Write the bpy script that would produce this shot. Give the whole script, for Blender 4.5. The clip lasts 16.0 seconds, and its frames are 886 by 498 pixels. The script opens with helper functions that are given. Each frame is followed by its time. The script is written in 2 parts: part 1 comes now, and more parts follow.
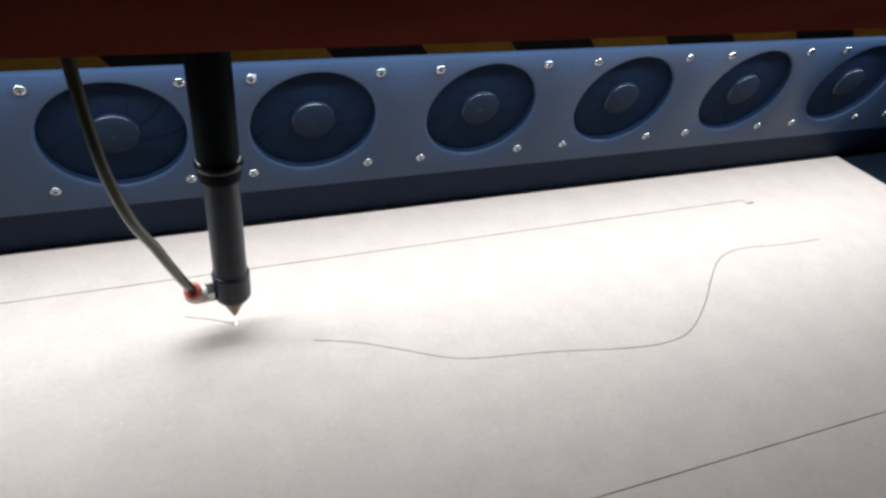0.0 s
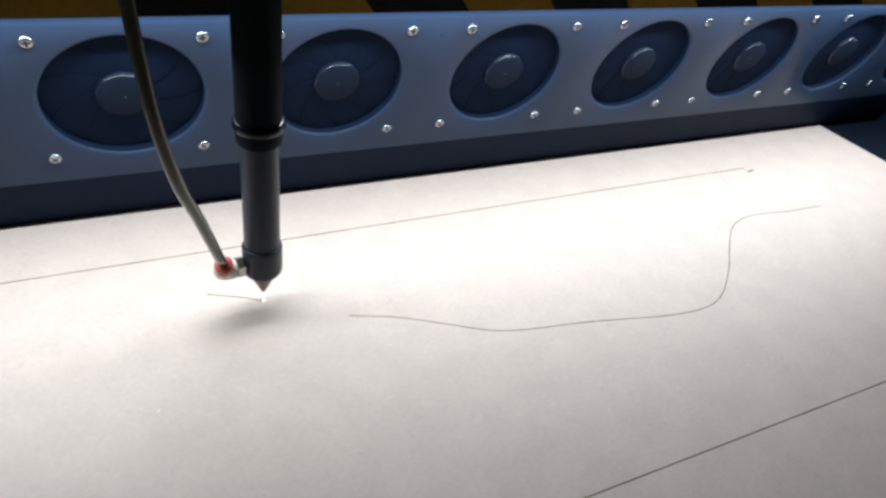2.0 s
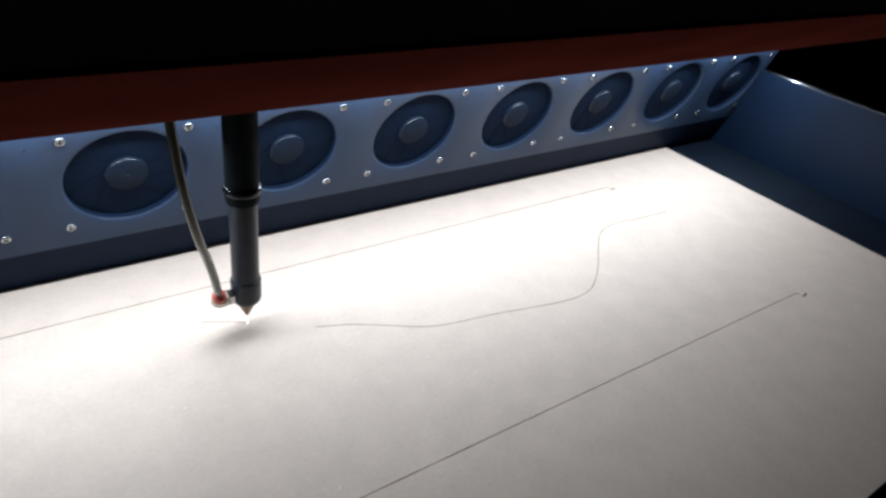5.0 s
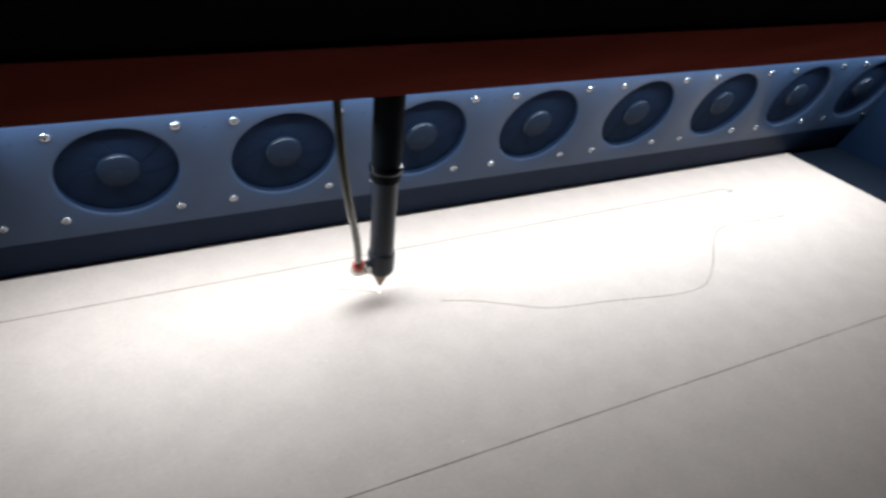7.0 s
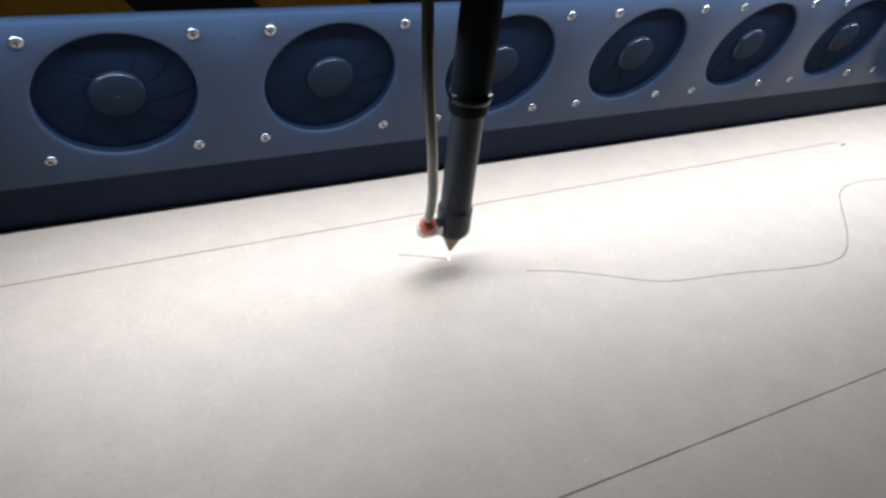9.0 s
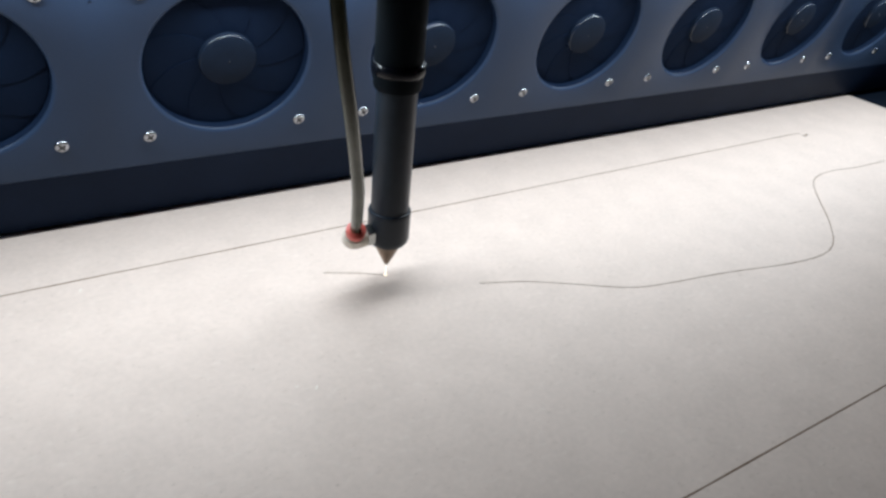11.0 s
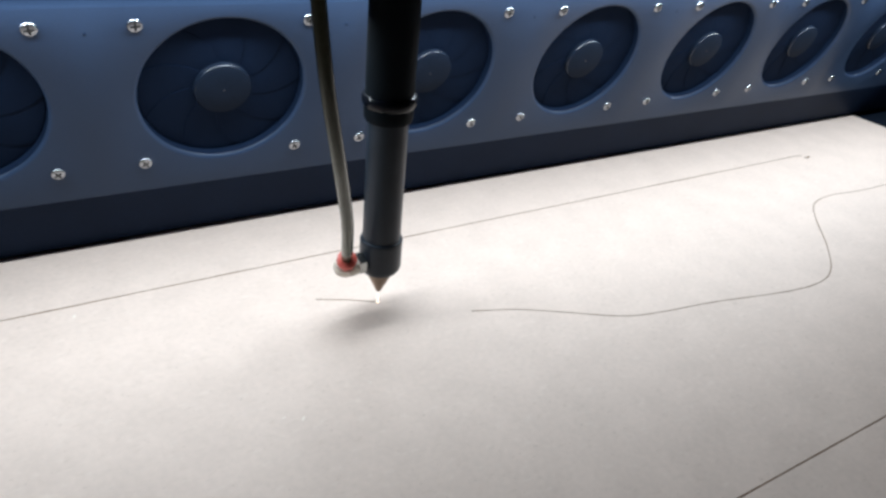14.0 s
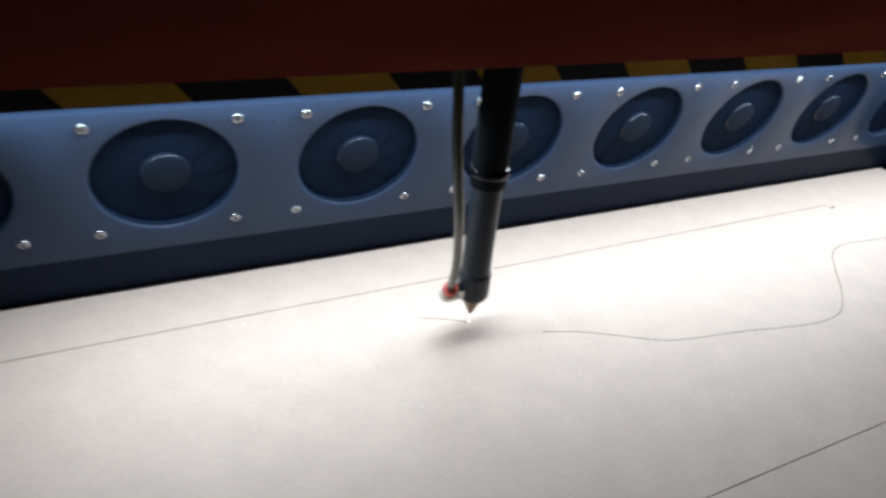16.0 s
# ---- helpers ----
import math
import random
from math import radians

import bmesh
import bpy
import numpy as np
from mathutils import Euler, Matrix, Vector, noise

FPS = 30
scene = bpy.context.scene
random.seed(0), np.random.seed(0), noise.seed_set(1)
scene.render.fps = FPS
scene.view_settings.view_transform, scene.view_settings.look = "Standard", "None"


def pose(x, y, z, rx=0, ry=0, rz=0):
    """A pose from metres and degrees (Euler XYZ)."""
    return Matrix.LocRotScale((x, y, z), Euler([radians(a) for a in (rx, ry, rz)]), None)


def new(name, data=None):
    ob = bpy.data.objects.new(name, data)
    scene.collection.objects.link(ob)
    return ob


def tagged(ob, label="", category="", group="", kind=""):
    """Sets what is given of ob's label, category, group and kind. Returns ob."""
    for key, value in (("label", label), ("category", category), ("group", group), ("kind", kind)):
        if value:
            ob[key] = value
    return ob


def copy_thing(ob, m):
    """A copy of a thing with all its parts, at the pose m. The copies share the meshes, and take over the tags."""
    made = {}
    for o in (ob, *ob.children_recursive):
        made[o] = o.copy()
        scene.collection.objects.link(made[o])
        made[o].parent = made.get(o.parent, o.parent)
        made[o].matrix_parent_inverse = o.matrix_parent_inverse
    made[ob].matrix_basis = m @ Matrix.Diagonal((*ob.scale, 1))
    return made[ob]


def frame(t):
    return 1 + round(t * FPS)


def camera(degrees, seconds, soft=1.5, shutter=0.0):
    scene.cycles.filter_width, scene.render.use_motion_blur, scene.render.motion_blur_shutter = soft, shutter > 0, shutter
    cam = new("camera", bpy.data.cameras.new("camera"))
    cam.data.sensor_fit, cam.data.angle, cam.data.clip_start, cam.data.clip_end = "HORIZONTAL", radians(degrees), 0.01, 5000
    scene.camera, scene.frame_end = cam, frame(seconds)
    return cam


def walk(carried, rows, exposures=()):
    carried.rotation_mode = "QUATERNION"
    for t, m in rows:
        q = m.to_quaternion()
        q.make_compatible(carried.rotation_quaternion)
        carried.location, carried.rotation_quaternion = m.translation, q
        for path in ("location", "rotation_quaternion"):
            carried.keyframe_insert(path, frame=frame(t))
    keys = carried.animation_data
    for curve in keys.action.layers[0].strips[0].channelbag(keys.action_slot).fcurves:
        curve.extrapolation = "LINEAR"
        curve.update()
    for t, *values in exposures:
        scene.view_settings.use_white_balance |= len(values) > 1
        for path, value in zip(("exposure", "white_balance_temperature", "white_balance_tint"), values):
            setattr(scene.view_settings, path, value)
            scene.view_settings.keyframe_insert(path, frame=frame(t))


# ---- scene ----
# Laser cutter bed: x runs along the rear panel, y away from the viewer, board top at z = 0.

# camera and walk
cam = camera(65.5, 16.0, soft=2.8, shutter=0.4)
walk(cam, [
    (0.0, pose(0.2037, -0.5447, 0.3799, 55.50, -5.00, -20.73)),
    (0.5, pose(0.1837, -0.5328, 0.3777, 55.45, -5.06, -20.74)),
    (1.0, pose(0.1597, -0.5026, 0.3563, 55.16, -5.91, -22.47)),
    (1.5, pose(0.1485, -0.5002, 0.3513, 54.35, -6.84, -24.94)),
    (2.0, pose(0.1358, -0.4969, 0.3524, 54.07, -7.52, -25.79)),
    (2.5, pose(0.1324, -0.5000, 0.3611, 54.31, -7.82, -27.02)),
    (3.0, pose(0.1227, -0.5149, 0.3813, 55.45, -7.29, -30.74)),
    (3.5, pose(0.0841, -0.5382, 0.4019, 56.57, -7.11, -33.52)),
    (4.0, pose(0.0525, -0.5633, 0.4186, 57.69, -7.03, -35.11)),
    (6.5, pose(0.0252, -0.6566, 0.4408, 57.73, -5.64, -31.64)),
    (7.0, pose(-0.0134, -0.6439, 0.4371, 57.63, -5.31, -26.52)),
    (7.5, pose(-0.0320, -0.6053, 0.4243, 57.34, -5.81, -23.67)),
    (8.0, pose(-0.0303, -0.5896, 0.4141, 57.05, -6.19, -23.84)),
    (8.5, pose(-0.0242, -0.5650, 0.3900, 56.32, -5.87, -24.07)),
    (9.0, pose(-0.0134, -0.5056, 0.3391, 54.99, -5.71, -25.96)),
    (9.5, pose(0.0056, -0.4626, 0.2912, 56.54, -5.72, -28.73)),
    (10.0, pose(0.0254, -0.4447, 0.2719, 57.55, -5.57, -31.58)),
    (12.5, pose(0.0384, -0.4495, 0.2710, 58.87, -5.86, -30.62)),
    (13.0, pose(0.0444, -0.4503, 0.2784, 58.71, -5.64, -30.20)),
    (13.5, pose(0.0442, -0.4445, 0.2818, 58.56, -5.84, -30.57)),
    (14.0, pose(0.0445, -0.4463, 0.2849, 58.76, -5.55, -30.47)),
    (14.5, pose(0.0402, -0.4466, 0.2926, 58.82, -5.48, -30.52)),
    (15.0, pose(0.0327, -0.4522, 0.3045, 59.16, -5.76, -30.18)),
    (15.5, pose(0.0155, -0.4856, 0.3278, 59.38, -6.64, -29.63)),
    (16.0, pose(-0.0479, -0.5205, 0.3603, 60.04, -5.40, -26.68)),
], exposures=[(0.0, 0.0), (4.0, 0.05), (6.5, 0.19), (8.0, 0.2), (9.0, 0.0), (10.0, -0.19), (12.5, -0.12), (15.5, -0.06), (16.0, 0.03)])

# world and lights
world = bpy.data.worlds.new("workshop_dark")
scene.world = world
world.use_nodes = True
world.node_tree.nodes["Background"].inputs[0].default_value = (0.5, 0.6, 0.8, 1)
world.node_tree.nodes["Background"].inputs[1].default_value = 0.01


def area_lamp(name, m, power, sx, sy, colour):
    data = bpy.data.lights.new(name, "AREA")
    data.shape, data.size, data.size_y, data.energy, data.color = "RECTANGLE", sx, sy, power, colour
    ob = new(name, data)
    ob.matrix_world = m
    return ob


# LED strip under the lip on top of the rear panel
area_lamp("led_strip_light", pose(0.52, -0.0375, 0.2020, -30, 0, 0), 3.65, 1.28, 0.006, (0.81, 0.92, 1.0))


# ---- materials ----
def material(name, colour, rough=0.5, metal=0.0, var=0.15, scale=40.0, bump=0.0, fine=400.0, second=None, spec=0.5, wear=0.0):
    mat = bpy.data.materials.new(name)
    mat.use_nodes = True
    nt = mat.node_tree
    b = nt.nodes["Principled BSDF"]
    b.inputs["Roughness"].default_value, b.inputs["Metallic"].default_value = rough, metal
    b.inputs["Specular IOR Level"].default_value = spec
    tc = nt.nodes.new("ShaderNodeTexCoord")
    big, small = nt.nodes.new("ShaderNodeTexNoise"), nt.nodes.new("ShaderNodeTexNoise")
    for n, s in ((big, scale), (small, fine)):
        n.inputs["Scale"].default_value, n.inputs["Detail"].default_value = s, 6.0
        nt.links.new(tc.outputs["Object"], n.inputs["Vector"])
    mix = nt.nodes.new("ShaderNodeMath")
    mix.operation = "MULTIPLY_ADD"
    mix.inputs[1].default_value = 0.55
    nt.links.new(big.outputs["Fac"], mix.inputs[0])
    half = nt.nodes.new("ShaderNodeMath")
    half.operation = "MULTIPLY"
    half.inputs[1].default_value = 0.45
    nt.links.new(small.outputs["Fac"], half.inputs[0])
    nt.links.new(half.outputs[0], mix.inputs[2])
    ramp = nt.nodes.new("ShaderNodeValToRGB")
    dark = [c * (1 - var) for c in colour]
    light = second or [min(1, c * (1 + var)) for c in colour]
    ramp.color_ramp.elements[0].position, ramp.color_ramp.elements[1].position = 0.36, 0.64
    ramp.color_ramp.elements[0].color, ramp.color_ramp.elements[1].color = (*dark, 1), (*light, 1)
    nt.links.new(mix.outputs[0], ramp.inputs[0])
    nt.links.new(ramp.outputs[0], b.inputs["Base Color"])
    if wear:
        mr = nt.nodes.new("ShaderNodeMapRange")
        mr.inputs["To Min"].default_value, mr.inputs["To Max"].default_value = rough - wear, rough + wear
        nt.links.new(big.outputs["Fac"], mr.inputs["Value"])
        nt.links.new(mr.outputs[0], b.inputs["Roughness"])
    if bump:
        bp = nt.nodes.new("ShaderNodeBump")
        bp.inputs["Strength"].default_value, bp.inputs["Distance"].default_value = bump, 0.0004
        nt.links.new(small.outputs["Fac"], bp.inputs["Height"])
        nt.links.new(bp.outputs[0], b.inputs["Normal"])
    return mat


def fibreboard(name, colour):
    """Pressed wood fibre: soft blotches, fine grain, pale and dark flecks."""
    mat = material(name, colour, 0.62, 0, 0.055, 32, 0.15, 260, spec=0.3)
    nt = mat.node_tree
    b = nt.nodes["Principled BSDF"]
    tc = next(n for n in nt.nodes if n.bl_idname == "ShaderNodeTexCoord")
    shade = b.inputs["Base Color"].links[0].from_socket
    for size, turn, low, high, tint, amount in ((240, 20, 0.58, 0.72, (0.84, 0.74, 0.66, 1), 0.20), (280, -35, 0.60, 0.74, (0.42, 0.32, 0.25, 1), 0.20), (560, 60, 0.66, 0.74, (0.30, 0.22, 0.17, 1), 0.35)):
        mp = nt.nodes.new("ShaderNodeMapping")
        mp.inputs["Rotation"].default_value[2] = radians(turn)
        mp.inputs["Scale"].default_value = (0.45, 1.0, 1.0)
        nt.links.new(tc.outputs["Object"], mp.inputs["Vector"])
        fleck = nt.nodes.new("ShaderNodeTexNoise")
        fleck.inputs["Scale"].default_value, fleck.inputs["Detail"].default_value = size, 3.0
        nt.links.new(mp.outputs[0], fleck.inputs["Vector"])
        mr = nt.nodes.new("ShaderNodeMapRange")
        mr.inputs["From Min"].default_value, mr.inputs["From Max"].default_value, mr.inputs["To Max"].default_value = low, high, amount
        nt.links.new(fleck.outputs["Fac"], mr.inputs["Value"])
        mix = nt.nodes.new("ShaderNodeMix")
        mix.data_type = "RGBA"
        mix.inputs[7].default_value = tint
        nt.links.new(mr.outputs[0], mix.inputs[0])
        nt.links.new(shade, mix.inputs[6])
        shade = mix.outputs[2]
    nt.links.new(shade, b.inputs["Base Color"])
    return mat


MDF = fibreboard("mdf_board", (0.680, 0.556, 0.486))
CHAR = material("charred_kerf", (0.19, 0.118, 0.072), 0.9, 0, 0.3, 300)
PANEL = material("powder_coat_blue_grey", (0.0265, 0.0465, 0.0900), 0.34, 0, 0.08, 14, 0.25, 900, wear=0.06, spec=0.18)
SKIRT = material("dark_skirt_paint", (0.0095, 0.0185, 0.0420), 0.5, 0, 0.15, 20, 0.2, 700, spec=0.07)
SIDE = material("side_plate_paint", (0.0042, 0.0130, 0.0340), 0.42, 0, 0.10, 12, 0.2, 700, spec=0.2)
FANBLACK = material("fan_plastic", (0.0078, 0.0155, 0.0355), 0.7, 0, 0.10, 60, 0.1, 900, spec=0.03)
HUBGREY = material("fan_hub_sticker", (0.0115, 0.0190, 0.0350), 0.6, 0, 0.10, 60, spec=0.05)
EDGE = material("glossy_hub_edge", (0.010, 0.017, 0.032), 0.20, 0, 0.05, 60, spec=0.6)
STEEL = material("zinc_screw", (0.36, 0.38, 0.41), 0.26, 1.0, 0.08, 300)
SLOT = material("screw_recess", (0.03, 0.03, 0.03), 0.6, 0.6, 0.1, 300)
ANOD = material("black_anodised_aluminium", (0.0150, 0.0215, 0.0310), 0.38, 0.0, 0.2, 60, 0.15, 1500, wear=0.08, spec=0.28)
TUBEBLACK = material("black_upper_tube", (0.0055, 0.0080, 0.0105), 0.55, 0, 0.2, 60, 0.15, 1500, wear=0.08, spec=0.03)
RINGBLACK = material("polished_black_ring", (0.004, 0.005, 0.008), 0.20, 0, 0.1, 80, spec=0.15)
BRASS = material("brass_nozzle", (0.25, 0.195, 0.15), 0.33, 1.0, 0.12, 200)
NICKEL = material("nickel_nut", (0.40, 0.41, 0.40), 0.25, 1.0, 0.08, 200)
CREAM = material("cream_plastic", (0.70, 0.65, 0.56), 0.4, 0, 0.05, 100)
ORANGE = material("orange_red_collet", (0.60, 0.11, 0.085), 0.4, 0, 0.08, 100)
HOSE = material("grey_air_hose", (0.070, 0.078, 0.056), 0.14, 0, 0.15, 120, 0.1, 600)
RED = material("red_gantry_paint", (0.080, 0.0175, 0.0125), 0.8, 0, 0.2, 10, 0.2, 500, spec=0.0)
YELLOW = material("yellow_hazard_tape", (0.22, 0.125, 0.012), 0.6, 0, 0.12, 40, spec=0.1)
BLACKTAPE = material("black_hazard_tape", (0.006, 0.006, 0.007), 0.6, 0, 0.15, 40, spec=0.1)
RUBBER = material("black_cover", (0.045, 0.052, 0.046), 0.7, 0, 0.3, 18, 0.3, 300)
BED = material("bed_steel", (0.004, 0.0085, 0.0175), 0.6, 0.0, 0.2, 20, 0.2, 300, spec=0.15)
ROOM = material("workshop_grey", (0.05, 0.05, 0.05), 0.9, 0, 0.2, 2)
PALE = material("pale_dust", (0.80, 0.72, 0.64), 0.8, 0, 0.05, 200)
DIFFUSER = material("led_diffuser", (0.8, 0.8, 0.8), 0.5, 0, 0.02, 40)

CHIP = material("led_chip_resin", (0.80, 0.76, 0.55), 0.35, 0, 0.02, 40)
SPARK = bpy.data.materials.new("cutting_glow")
SPARK.use_nodes = True
spark_node = SPARK.node_tree.nodes["Principled BSDF"]
spark_node.inputs["Emission Color"].default_value = (1.0, 0.86, 0.66, 1)
spark_node.inputs["Emission Strength"].default_value = 2.2


# ---- mesh helpers ----
def mesh_of(bm, name, mat, smooth=False):
    bmesh.ops.recalc_face_normals(bm, faces=bm.faces)
    me = bpy.data.meshes.new(name)
    bm.to_mesh(me)
    bm.free()
    me.materials.append(mat)
    if smooth:
        me.shade_smooth()
        me.set_sharp_from_angle(angle=radians(35))
    return me


def part(name, bm, mat, parent=None, label="", m=None, smooth=False):
    ob = new(name, mesh_of(bm, name, mat, smooth))
    if parent:
        ob.parent = parent
    if m is not None:
        ob.matrix_basis = m
    if label:
        ob["label"] = label
    return ob


def thing(name, label, category, m=None, group="", kind=""):
    ob = new(name)
    ob.empty_display_size = 0.02
    if m is not None:
        ob.matrix_basis = m
    return tagged(ob, label, category, group, kind)


def box(x0, x1, y0, y1, z0, z1, bevel=0.0, seg=2):
    bm = bmesh.new()
    bmesh.ops.create_cube(bm, size=1, matrix=Matrix.Translation(((x0 + x1) / 2, (y0 + y1) / 2, (z0 + z1) / 2)) @ Matrix.Diagonal((x1 - x0, y1 - y0, z1 - z0, 1)))
    if bevel:
        bmesh.ops.bevel(bm, geom=bm.edges[:], offset=bevel, segments=seg, affect="EDGES", profile=0.5)
    return bm


def prism(profile, x0, x1, bevel=0.0):
    """A profile in y and z, drawn out along x."""
    bm = bmesh.new()
    a = [bm.verts.new((x0, y, z)) for y, z in profile]
    b = [bm.verts.new((x1, y, z)) for y, z in profile]
    bm.faces.new(a)
    bm.faces.new(b[::-1])
    n = len(profile)
    for i in range(n):
        bm.faces.new((a[i], b[i], b[(i + 1) % n], a[(i + 1) % n]))
    if bevel:
        bmesh.ops.bevel(bm, geom=bm.edges[:], offset=bevel, segments=3, affect="EDGES", profile=0.5)
    return bm


def lathe(profile, seg=48, closed=False):
    """A profile of (radius, z) turned about z; the ends are capped."""
    bm = bmesh.new()
    rings = [[bm.verts.new((r * math.cos(2 * math.pi * k / seg), r * math.sin(2 * math.pi * k / seg), z)) for k in range(seg)] for r, z in profile]
    pairs = list(zip(rings, rings[1:])) + ([(rings[-1], rings[0])] if closed else [])
    for a, b in pairs:
        for k in range(seg):
            bm.faces.new((a[k], a[(k + 1) % seg], b[(k + 1) % seg], b[k]))
    if not closed:
        bm.faces.new(rings[0][::-1])
        bm.faces.new(rings[-1])
    return bm


def spline(points, n=12):
    """Catmull-Rom through the points, n steps a span."""
    pts = [Vector(p) for p in points]
    pts = [2 * pts[0] - pts[1]] + pts + [2 * pts[-1] - pts[-2]]
    out = []
    for i in range(1, len(pts) - 2):
        a, b, c, d = pts[i - 1:i + 3]
        for k in range(n):
            t = k / n
            out.append(0.5 * (2 * b + (c - a) * t + (2 * a - 5 * b + 4 * c - d) * t * t + (3 * b - a - 3 * c + d) * t ** 3))
    return out + [pts[-2]]


def tube(points, radius, seg=20):
    bm = bmesh.new()
    rings, side = [], Vector((1, 0, 0))
    for i, p in enumerate(points):
        d = (points[min(i + 1, len(points) - 1)] - points[max(i - 1, 0)]).normalized()
        side = (side - d * side.dot(d)).normalized()
        up = d.cross(side)
        rings.append([bm.verts.new(p + radius * (math.cos(2 * math.pi * k / seg) * side + math.sin(2 * math.pi * k / seg) * up)) for k in range(seg)])
    for a, b in zip(rings, rings[1:]):
        for k in range(seg):
            bm.faces.new((a[k], a[(k + 1) % seg], b[(k + 1) % seg], b[k]))
    bm.faces.new(rings[0][::-1])
    bm.faces.new(rings[-1])
    return bm


def groove(points, width, top=0.00012):
    """A thin charred kerf that follows the points on the board."""
    bm = bmesh.new()
    rows = []
    for i, p in enumerate(points):
        d = (points[min(i + 1, len(points) - 1)] - points[max(i - 1, 0)]).normalized()
        s = Vector((-d.y, d.x, 0)) * width / 2 * random.uniform(0.75, 1.25)
        rows.append([bm.verts.new((q.x, q.y, z)) for q, z in ((p - s * 1.3, 0.0), (p - s, top), (p + s, top), (p + s * 1.3, 0.0))])
    for a, b in zip(rows, rows[1:]):
        for k in range(3):
            bm.faces.new((a[k], b[k], b[k + 1], a[k + 1]))
    return bm


# ---- structure ----
PITCH, SCREW = 0.1578, 0.0525
LEFT, RIGHT = -1.15, 1.17
FANS = range(-2, 8)
PANEL_BOTTOM, PANEL_TOP = -0.0772, 0.0640
PLANE = pose(0, 0, 0.1237, 107.95, 0, 0)    # panel's own plane: x along, y up the panel, z out of it
HOLE = 0.0542


def panel_mesh():
    bm = bmesh.new()
    n = 72
    for i in FANS:
        x0, x1 = (i - 0.5) * PITCH, (i + 0.5) * PITCH
        if i == FANS[-1]:
            x1 = RIGHT
        cx = i * PITCH
        loops = [[] for _ in range(5)]
        corners = [math.atan2(y, x - cx) % (2 * math.pi) for x in (x0, x1) for y in (PANEL_BOTTOM, PANEL_TOP)]
        angles = sorted([2 * math.pi * k / n for k in range(n)] + corners)
        for a in angles:
            c, s = math.cos(a), math.sin(a)
            reach = min(((x1 - cx) if c > 0 else (x0 - cx)) / c if abs(c) > 1e-6 else 9, (PANEL_TOP if s > 0 else PANEL_BOTTOM) / s if abs(s) > 1e-6 else 9)
            loops[0].append(bm.verts.new((cx + reach * c, reach * s, 0)))
            for j, (r, z) in enumerate(((HOLE + 0.0027, 0), (HOLE + 0.0011, -0.0006), (HOLE + 0.0003, -0.0017), (HOLE, -0.0024))):
                loops[j + 1].append(bm.verts.new((cx + r * c, r * s, z)))
        for a, b in zip(loops, loops[1:]):
            for k in range(len(angles)):
                q = (a[k], a[(k + 1) % len(angles)], b[(k + 1) % len(angles)], b[k])
                bm.faces.new(q)
    x = (FANS[0] - 0.5) * PITCH
    bm.faces.new([bm.verts.new(v) for v in ((LEFT, PANEL_BOTTOM, 0), (x, PANEL_BOTTOM, 0), (x, PANEL_TOP, 0), (LEFT, PANEL_TOP, 0))])
    # folded lower edge and the bend at the top
    for a, b in (((PANEL_BOTTOM, 0), (PANEL_BOTTOM - 0.0012, -0.0012)), ((PANEL_BOTTOM - 0.0012, -0.0012), (PANEL_BOTTOM - 0.0012, -0.012)),
                 ((PANEL_TOP, 0), (PANEL_TOP + 0.0012, -0.0001)), ((PANEL_TOP + 0.0012, -0.0001), (PANEL_TOP + 0.0024, -0.0005)), ((PANEL_TOP + 0.0024, -0.0005), (PANEL_TOP + 0.0206, -0.0064))):
        bm.faces.new([bm.verts.new(v) for v in ((LEFT, *a), (RIGHT, *a), (RIGHT, *b), (LEFT, *b))])
    bmesh.ops.remove_doubles(bm, verts=bm.verts[:], dist=1e-5)
    return bm


rear_panel = part("wall_rear_panel", panel_mesh(), PANEL, m=PLANE, smooth=True)
tagged(rear_panel, "blue-grey powder-coated steel panel with a row of round fan openings", "panel", kind="structure")
for i in range(FANS[0], FANS[-1]):
    part("rivet", lathe([(0.0010, -0.0004), (0.0009, 0.0002), (0.0005, 0.0004)], 12), SIDE, rear_panel, m=Matrix.Translation(((i + 0.5) * PITCH, 0.0480, 0)))

skirt = part("wall_skirt", prism([(0.033, 0.058), (0.0487, 0.0008), (0.060, 0.0008), (0.060, 0.058)], LEFT, RIGHT, 0.0004), SKIRT)
tagged(skirt, "dark painted steel skirt below the fan panel", "skirt", kind="structure")
housing = part("wall_fan_duct", prism([(0.064, 0.0015), (0.12, 0.0015), (0.12, 0.25), (0.016, 0.25), (0.016, 0.2075), (0.044, 0.19)], LEFT, RIGHT), SKIRT)
tagged(housing, "dark painted extraction duct behind the fan panel", "duct", kind="structure")

# lip with hazard tape along the top of the panel
lip = part("trim_lip", prism([(-0.050, 0.1995), (-0.0475, 0.1995), (-0.0475, 0.2062), (0.016, 0.2062), (0.016, 0.262), (-0.050, 0.262)], LEFT, RIGHT, 0.0004), PANEL)
tagged(lip, "folded steel lip above the fan panel", "lip", kind="structure")

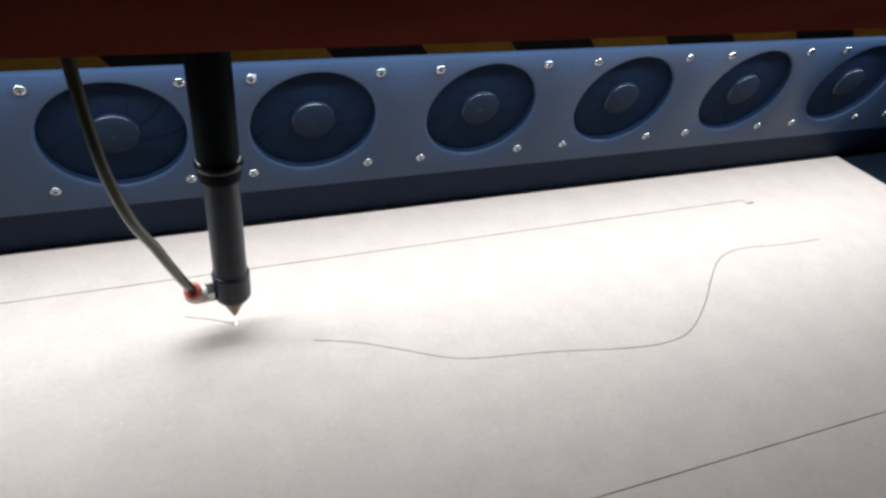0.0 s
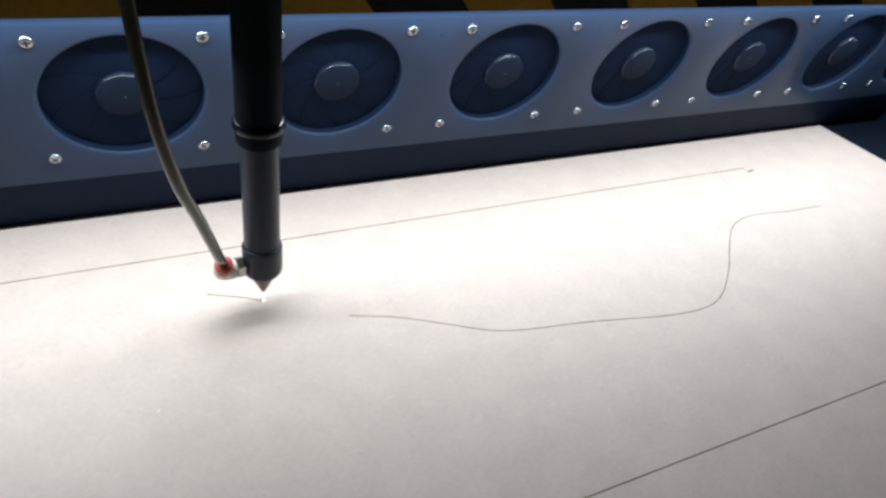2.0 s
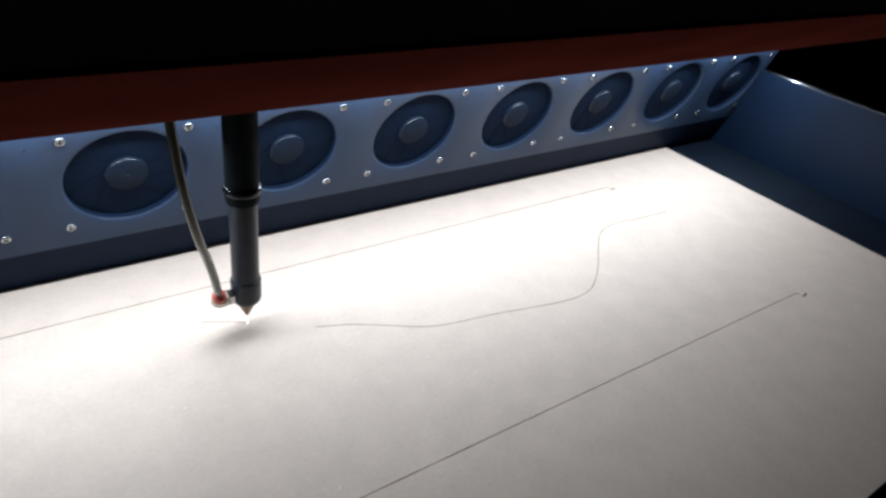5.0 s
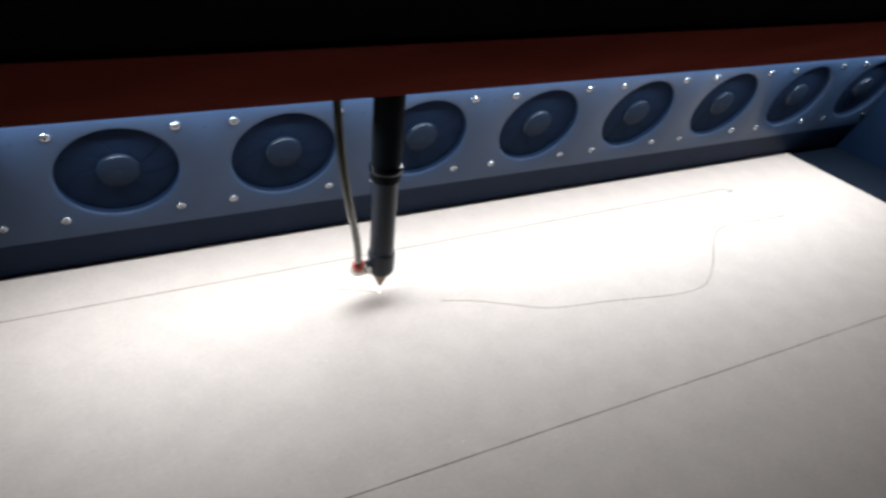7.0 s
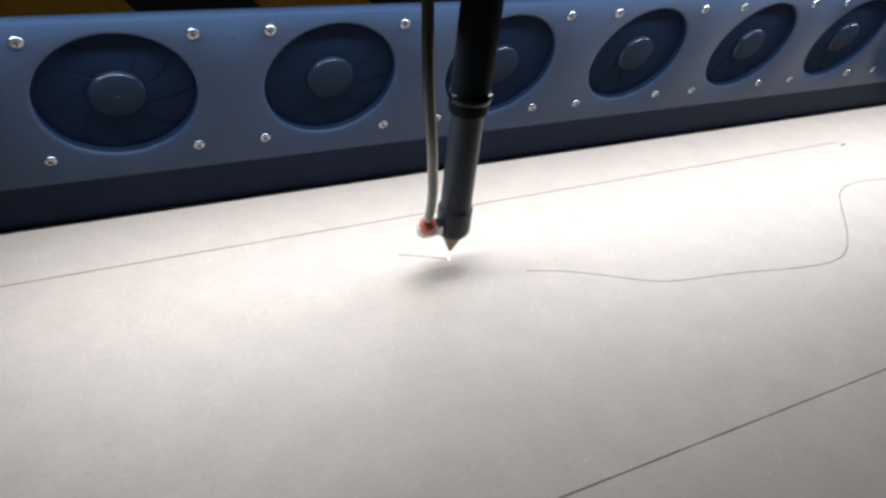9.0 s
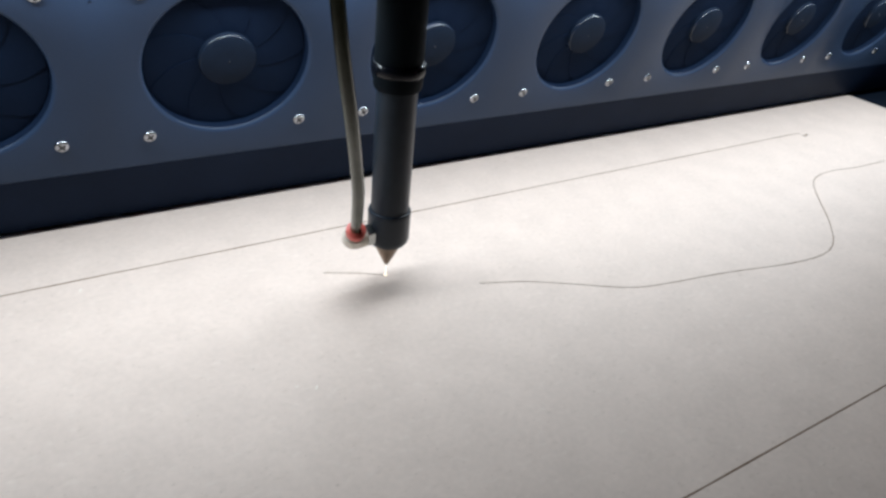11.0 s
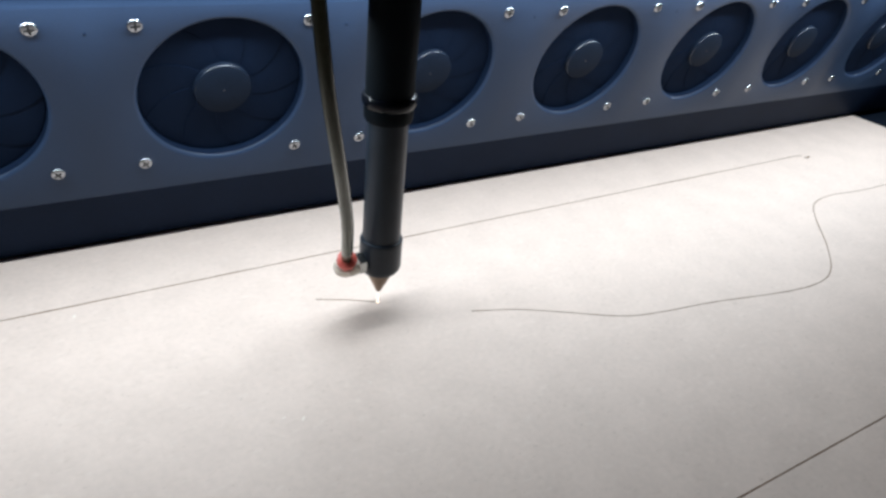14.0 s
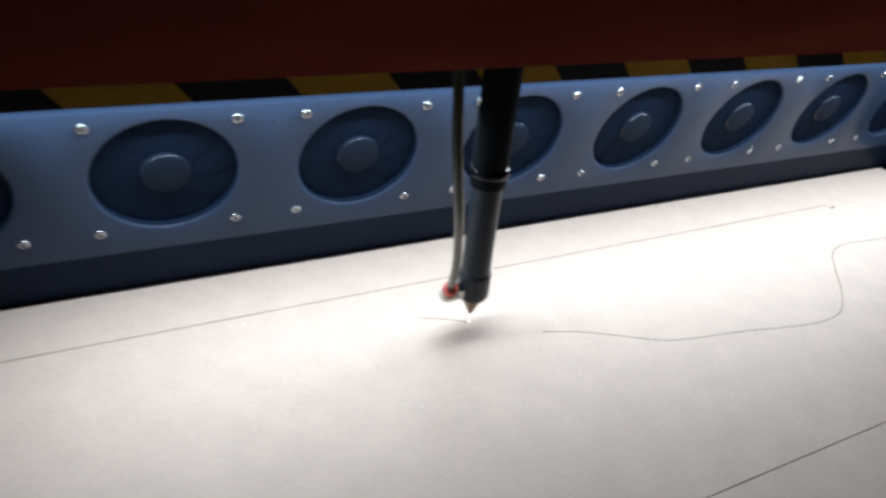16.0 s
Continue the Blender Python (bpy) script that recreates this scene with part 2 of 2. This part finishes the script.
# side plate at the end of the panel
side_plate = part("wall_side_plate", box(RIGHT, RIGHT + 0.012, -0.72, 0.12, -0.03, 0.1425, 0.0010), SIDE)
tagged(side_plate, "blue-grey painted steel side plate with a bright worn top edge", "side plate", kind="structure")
part("edge_strip", box(RIGHT - 0.0006, RIGHT + 0.0126, -0.30, -0.010, 0.1426, 0.1440, 0.0005, 1), STEEL, side_plate, "bare worn metal edge")
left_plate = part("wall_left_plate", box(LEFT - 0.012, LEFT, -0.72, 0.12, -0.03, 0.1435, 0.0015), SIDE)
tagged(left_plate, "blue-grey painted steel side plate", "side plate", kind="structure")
bed = part("floor_bed", box(LEFT - 0.1, RIGHT + 0.1, -0.72, 0.42, -0.06, -0.0042, 0.002), BED)
tagged(bed, "dark steel cutting bed under the board", "cutting bed", kind="structure")
front_rail = part("trim_front_rail", box(LEFT, RIGHT, -0.72, -0.548, -0.0040, 0.004, 0.002), BED)
tagged(front_rail, "dark steel rail along the front of the bed", "rail", kind="structure")
base = part("wall_machine_base", box(LEFT - 0.1, RIGHT + 0.1, -0.70, 0.40, -0.85, -0.062), BED)
tagged(base, "dark steel machine base below the bed", "machine base", kind="structure")

# dark workshop around the machine
shop_floor = part("floor", box(-4, 4, -4, 3, -0.95, -0.85), ROOM)
tagged(shop_floor, "dark concrete workshop floor", "floor", kind="structure")
shop_ceiling = part("ceiling", box(-4, 4, -4, 3, 2.2, 2.3), ROOM)
tagged(shop_ceiling, "dark workshop ceiling", "ceiling", kind="structure")
for nm, dims in (("wall_north", (-4, 4, 3, 3.1)), ("wall_south", (-4, 4, -4.1, -4)), ("wall_east", (4, 4.1, -4, 3)), ("wall_west", (-4.1, -4, -4, 3))):
    tagged(part(nm, box(*dims, -0.95, 2.3), ROOM), "dark workshop wall", "wall", kind="structure")


# ---- things ----
# the board and its cuts
board = tagged(new("mdf_board"), "large pale tan MDF board with fine laser-cut lines", "board")
part("sheet", box(LEFT + 0.06, 1.040, -0.538, 0.40, -0.0042, 0.0, 0.0004, 1), MDF, board)
FAR_LINE, NEAR_LINE = -0.0260, -0.3305
for y, end in ((FAR_LINE, 0.8165), (NEAR_LINE, 0.8330)):
    run = [Vector((-0.95 + 0.02 * k, y, 0)) for k in range(int((end + 0.95) / 0.02))] + [Vector((end - 0.006, y, 0)), Vector((end, y - 0.0022, 0))]
    part("kerf", groove(run, 0.0008), CHAR, board, "straight charred cut line")
WAVE = [(0.2840, -0.1335), (0.316, -0.1450), (0.343, -0.1595), (0.382, -0.1815), (0.412, -0.1895), (0.465, -0.1975), (0.535, -0.2115), (0.576, -0.2135),
        (0.605, -0.2035), (0.640, -0.1765), (0.669, -0.1485), (0.696, -0.1250), (0.720, -0.1135), (0.750, -0.1110), (0.792, -0.1155), (0.842, -0.1170)]
part("kerf", groove(spline([(x, y, 0) for x, y in WAVE]), 0.0007), CHAR, board, "wavy charred cut line")
part("kerf", groove(spline([(0.1900, -0.0790, 0), (0.2000, -0.0835, 0), (0.2100, -0.0880, 0), (0.2205, -0.0938, 0), (0.2275, -0.0980, 0)]), 0.0007), CHAR, board, "fresh short charred cut line")
for x, y in ((0.818, -0.0335), (0.8346, -0.3380)):
    part("scorch_mark", groove([Vector((x - 0.005, y, 0)), Vector((x, y - 0.0008, 0)), Vector((x + 0.006, y + 0.001, 0))], 0.0022, 0.0002), CHAR, board, "small scorched pierce mark")


# fans in the panel
def blade_mesh():
    bm = bmesh.new()
    n, m = 8, 8
    grid = []
    for i in range(n + 1):
        r = 0.0180 + (0.0532 - 0.0180) * i / n
        row = []
        for j in range(m + 1):
            f = j / m - 0.5
            a = f * radians(45) + radians(26) * (i / n) ** 1.3
            z = -0.0082 - f * 0.0007 * (0.8 + 0.3 * i / n) + 0.0002 * math.cos(math.pi * f)
            row.append((r * math.cos(a), r * math.sin(a), z))
        grid.append(row)
    top = [[bm.verts.new(v) for v in row] for row in grid]
    low = [[bm.verts.new((x, y, z - 0.0007)) for x, y, z in row] for row in grid]
    for i in range(n):
        for j in range(m):
            bm.faces.new((top[i][j], top[i + 1][j], top[i + 1][j + 1], top[i][j + 1]))
            bm.faces.new((low[i][j], low[i][j + 1], low[i + 1][j + 1], low[i + 1][j]))
    for j in range(m):
        bm.faces.new((top[0][j], top[0][j + 1], low[0][j + 1], low[0][j]))
        bm.faces.new((top[n][j], low[n][j], low[n][j + 1], top[n][j + 1]))
    for i in range(n):
        bm.faces.new((top[i][0], low[i][0], low[i + 1][0], top[i + 1][0]))
        bm.faces.new((top[i][m], top[i + 1][m], low[i + 1][m], low[i][m]))
    return bm


def cross_slot():
    bm = bmesh.new()
    for turn in (0, 90):
        m = pose(0, 0, 0.00125, 0, 0, turn)
        bmesh.ops.create_cube(bm, size=1, matrix=m @ Matrix.Diagonal((0.0054, 0.0013, 0.0006, 1)))
    return bm


def make_fan():
    fan = thing("axial_fan", "dark plastic axial fan with grey hub, screwed behind the panel", "fan", group="row of extraction fans")
    part("shroud", lathe([(0.0570, -0.0026), (0.0541, -0.0027), (0.0537, -0.0260), (0.0570, -0.0260)], 56, True), FANBLACK, fan, smooth=True)
    part("back_plate", lathe([(0.0532, -0.0258), (0.0532, -0.0242)], 40), FANBLACK, fan)
    hub = part("hub", lathe([(0.0189, -0.0240), (0.0189, -0.0050), (0.0183, -0.0040), (0.0171, -0.0036), (0.0040, -0.0035)], 48), HUBGREY, fan, "grey fan hub", smooth=True)
    part("hub_edge", lathe([(0.0190, -0.0056), (0.0190, -0.0049), (0.0186, -0.0043), (0.0183, -0.0040), (0.0183, -0.0056)], 48, True), EDGE, fan, "glossy rounded hub edge", smooth=True)
    part("hub_pin", lathe([(0.0008, -0.0036), (0.0007, -0.0032), (0.0003, -0.0031)], 12), EDGE, fan)
    me = None
    for k in range(9):
        if me is None:
            b = part("blade", blade_mesh(), FANBLACK, fan, smooth=True)
            me = b.data
        else:
            b = new("blade", me)
            b.parent = fan
        b.matrix_basis = pose(0, 0, 0, 0, 0, 360 / 9 * k)
    head, slot = None, None
    for sx in (-1, 1):
        for sy in (-1, 1):
            if head is None:
                s = part("screw", lathe([(0.0044, 0.0000), (0.0043, 0.0005), (0.0039, 0.0010), (0.0030, 0.0014), (0.0010, 0.0015)], 28), STEEL, fan, "bright zinc cross-head screw", smooth=True)
                c = part("cross_recess", cross_slot(), SLOT, s)
                head, slot = s.data, c.data
            else:
                s = new("screw", head)
                s["label"] = "bright zinc cross-head screw"
                s.parent = fan
                c = new("cross_recess", slot)
                c.parent = s
            s.matrix_basis = Matrix.Translation((sx * SCREW, sy * SCREW, 0)) @ pose(0, 0, 0, 0, 0, 20 + 47 * sx + 31 * sy)
    return fan


first_fan = make_fan()
first_fan.matrix_basis = PLANE @ Matrix.Translation((FANS[0] * PITCH, 0, 0))
for i in list(FANS)[1:]:
    copy_thing(first_fan, PLANE @ Matrix.Translation((i * PITCH, 0, 0)) )

# hazard tape on the lip
tape = tagged(new("hazard_tape"), "yellow and black striped warning tape on the steel lip", "tape")
part("yellow_band", box(LEFT, RIGHT, -0.0512, -0.0502, 0.2005, 0.2480), YELLOW, tape)
k0 = math.ceil((LEFT - 0.10) / 0.1517)
stripe = None
for k in range(k0 + 1, 8):
    bm = bmesh.new()
    x, h = 0.0165 + 0.1517 * k, 0.0475
    if x + 0.075 > RIGHT or x - h < LEFT:
        bm.free()
        continue
    if stripe is None:
        quad = ((0, 0), (0.075, 0), (0.075 - h * 0.8, h), (-h * 0.8, h))
        a = [bm.verts.new((u, -0.0512, 0.2005 + v)) for u, v in quad]
        b = [bm.verts.new((u, -0.0516, 0.2005 + v)) for u, v in quad]
        bm.faces.new(b)
        for j in range(4):
            bm.faces.new((a[j], a[(j + 1) % 4], b[(j + 1) % 4], b[j]))
        s = part("black_stripe", bm, BLACKTAPE, tape)
        stripe = s.data
    else:
        bm.free()
        s = new("black_stripe", stripe)
        s.parent = tape
    s.location = (x, 0, 0)

# LED strip under the lip
led = tagged(new("led_strip"), "white LED strip under the lip above the fans", "led strip")
part("channel", box(LEFT + 0.02, RIGHT - 0.02, -0.044, -0.032, 0.2046, 0.2060), DIFFUSER, led)

chip = None
for k in range(78):
    x = -0.122 + 0.0165 * k
    if chip is None:
        c = part("led_chip", box(-0.0025, 0.0025, -0.0025, 0.0025, 0, 0.0012, 0.0003, 1), CHIP, led, m=Matrix.Translation((x, -0.038, 0.2034)))
        chip = c.data
    else:
        c = new("led_chip", chip)
        c.parent = led
        c.location = (x, -0.038, 0.2034)

# gantry beam
gantry = tagged(new("gantry_beam"), "dark red painted gantry beam with black cover", "gantry beam")
part("beam", prism([(-0.350, 0.3440), (-0.214, 0.2645), (-0.140, 0.2645), (-0.140, 0.3440)], -1.6, 2.2, 0.0015), RED, gantry, "dark red painted beam")
part("cover", prism([(-0.348, 0.3450), (-0.150, 0.3450), (-0.150, 0.52), (-0.348, 0.52)], -1.6, 2.2, 0.002), RUBBER, gantry, "black rubber cover")

# cutting head
HX, HY = 0.2280, -0.0983
head = thing("laser_cutting_head", "black anodised laser head tube with brass nozzle above the board", "laser head", Matrix.Translation((HX, HY, 0)))
part("upper_tube", lathe([(0.0144, 0.148), (0.0146, 0.150), (0.0146, 0.330)], 56), TUBEBLACK, head, smooth=True)
part("clamp", box(-0.022, 0.022, -0.044, 0.018, 0.300, 0.335, 0.003), ANOD, head)
part("flange_ring", lathe([(0.0149, 0.1436), (0.0152, 0.1440), (0.0162, 0.1452), (0.0166, 0.1475), (0.0164, 0.1500), (0.0156, 0.1512), (0.0145, 0.1514)], 56), RINGBLACK, head, smooth=True)
part("collar", lathe([(0.0126, 0.1345), (0.0140, 0.1350), (0.0149, 0.1372), (0.0150, 0.1437)], 56), TUBEBLACK, head, smooth=True)
part("lens_tube", lathe([(0.0125, 0.0500), (0.0125, 0.1348)], 56), ANOD, head, smooth=True)
part("nozzle_holder", lathe([(0.0086, 0.0272), (0.0118, 0.0280), (0.0136, 0.0305), (0.0141, 0.0330), (0.0141, 0.0500), (0.0142, 0.0518), (0.0138, 0.0530), (0.0126, 0.0533)], 56), ANOD, head, smooth=True)
part("nozzle", lathe([(0.0009, 0.0103), (0.0016, 0.0101), (0.0021, 0.0112), (0.0094, 0.0266), (0.0094, 0.0280)], 40), BRASS, head, "copper-coloured conical nozzle", smooth=True)
AIM = Matrix.Translation((0, 0, 0.0375)) @ pose(0, 0, 0, 0, 0, 6) @ pose(0, 0, 0, 0, -90, 0)     # fitting's own axis, out to the side
nut = lathe([(0.0072, 0.0138), (0.0077, 0.0144), (0.0077, 0.0190), (0.0072, 0.0196)], 6)
part("nut", nut, NICKEL, head, "bright nickel hexagon nut", m=AIM)
part("stem", lathe([(0.0042, 0.0186), (0.0042, 0.0240)], 24), BRASS, head, m=AIM, smooth=True)
part("elbow", tube(spline([(-0.0190, -0.0020, 0.0372), (-0.0248, -0.0026, 0.0368), (-0.0286, -0.0044, 0.0388), (-0.0290, -0.0074, 0.0435)], 6), 0.0067), CREAM, head, "cream plastic elbow fitting", smooth=True)
UPWARD = Vector((-0.0040, -0.0160, 0.0240)).to_track_quat("Z", "Y").to_matrix().to_4x4()
part("collet", lathe([(0.0054, 0.0), (0.0064, 0.0006), (0.0064, 0.0044), (0.0052, 0.0052)], 32), ORANGE, head, "orange-red plastic collet", m=Matrix.Translation((-0.0284, -0.0082, 0.0452)) @ UPWARD, smooth=True)

hose = tagged(new("air_hose"), "translucent grey air hose running up beside the laser head", "hose")
HOSE_LINE = [(-0.0288, -0.0092, 0.0480), (-0.0335, -0.0200, 0.0640), (-0.0400, -0.0335, 0.0880), (-0.0470, -0.0440, 0.1120), (-0.0575, -0.0580, 0.1450),
             (-0.0650, -0.0625, 0.1800), (-0.0690, -0.0620, 0.2150), (-0.0715, -0.0600, 0.2550), (-0.0720, -0.0570, 0.3000)]
HOSE_POINTS = [Vector((HX, HY, 0)) + q for q in spline(HOSE_LINE)]
part("pipe", tube(HOSE_POINTS, 0.0036), HOSE, hose, smooth=True)
ASIDE = Vector((-0.0007, 0, 0))
for k in (24, 33, 44):
    a, b = HOSE_POINTS[k] + ASIDE, HOSE_POINTS[k + 1] + ASIDE
    part("printed_mark", tube([a, a.lerp(b, 0.3)], 0.0030), SLOT, hose, "short dark printed mark")

spark = tagged(part("cutting_flame", lathe([(0.0007, 0.0002), (0.0008, 0.0005), (0.0004, 0.0010), (0.00022, 0.0022), (0.00006, 0.0085)], 12), SPARK, m=Matrix.Translation((HX, HY, 0)), smooth=True), "small bright white cutting glow under the nozzle", "flame")

# pale flecks of dust on the board
fleck_mesh = None
for x, y, turn, size in ((0.2151, -0.3145, 30, 1.0), (0.0438, -0.0380, 75, 0.9), (0.1329, -0.1763, 10, 0.6), (0.1422, -0.1814, 50, 0.8), (0.1883, -0.1701, 120, 0.5)):
    if fleck_mesh is None:
        bm = bmesh.new()
        ring = [(0.0026, 0), (0.0011, 0.0009), (-0.0012, 0.0006), (-0.0024, -0.0003), (-0.0005, -0.0008), (0.0014, -0.0006)]
        low, high = [bm.verts.new((u, v, 0)) for u, v in ring], [bm.verts.new((u * 0.7, v * 0.7, 0.00015)) for u, v in ring]
        bm.faces.new(high)
        for j in range(len(ring)):
            bm.faces.new((low[j], low[(j + 1) % len(ring)], high[(j + 1) % len(ring)], high[j]))
        fleck_mesh = mesh_of(bm, "dust_fleck", PALE)
    fleck = tagged(new("dust_fleck", fleck_mesh), "small pale fleck of dust lying on the board", "dust", "dust flecks on the board")
    fleck.matrix_basis = pose(x, y, 0.0001, 0, 0, turn) @ Matrix.Scale(size, 4)
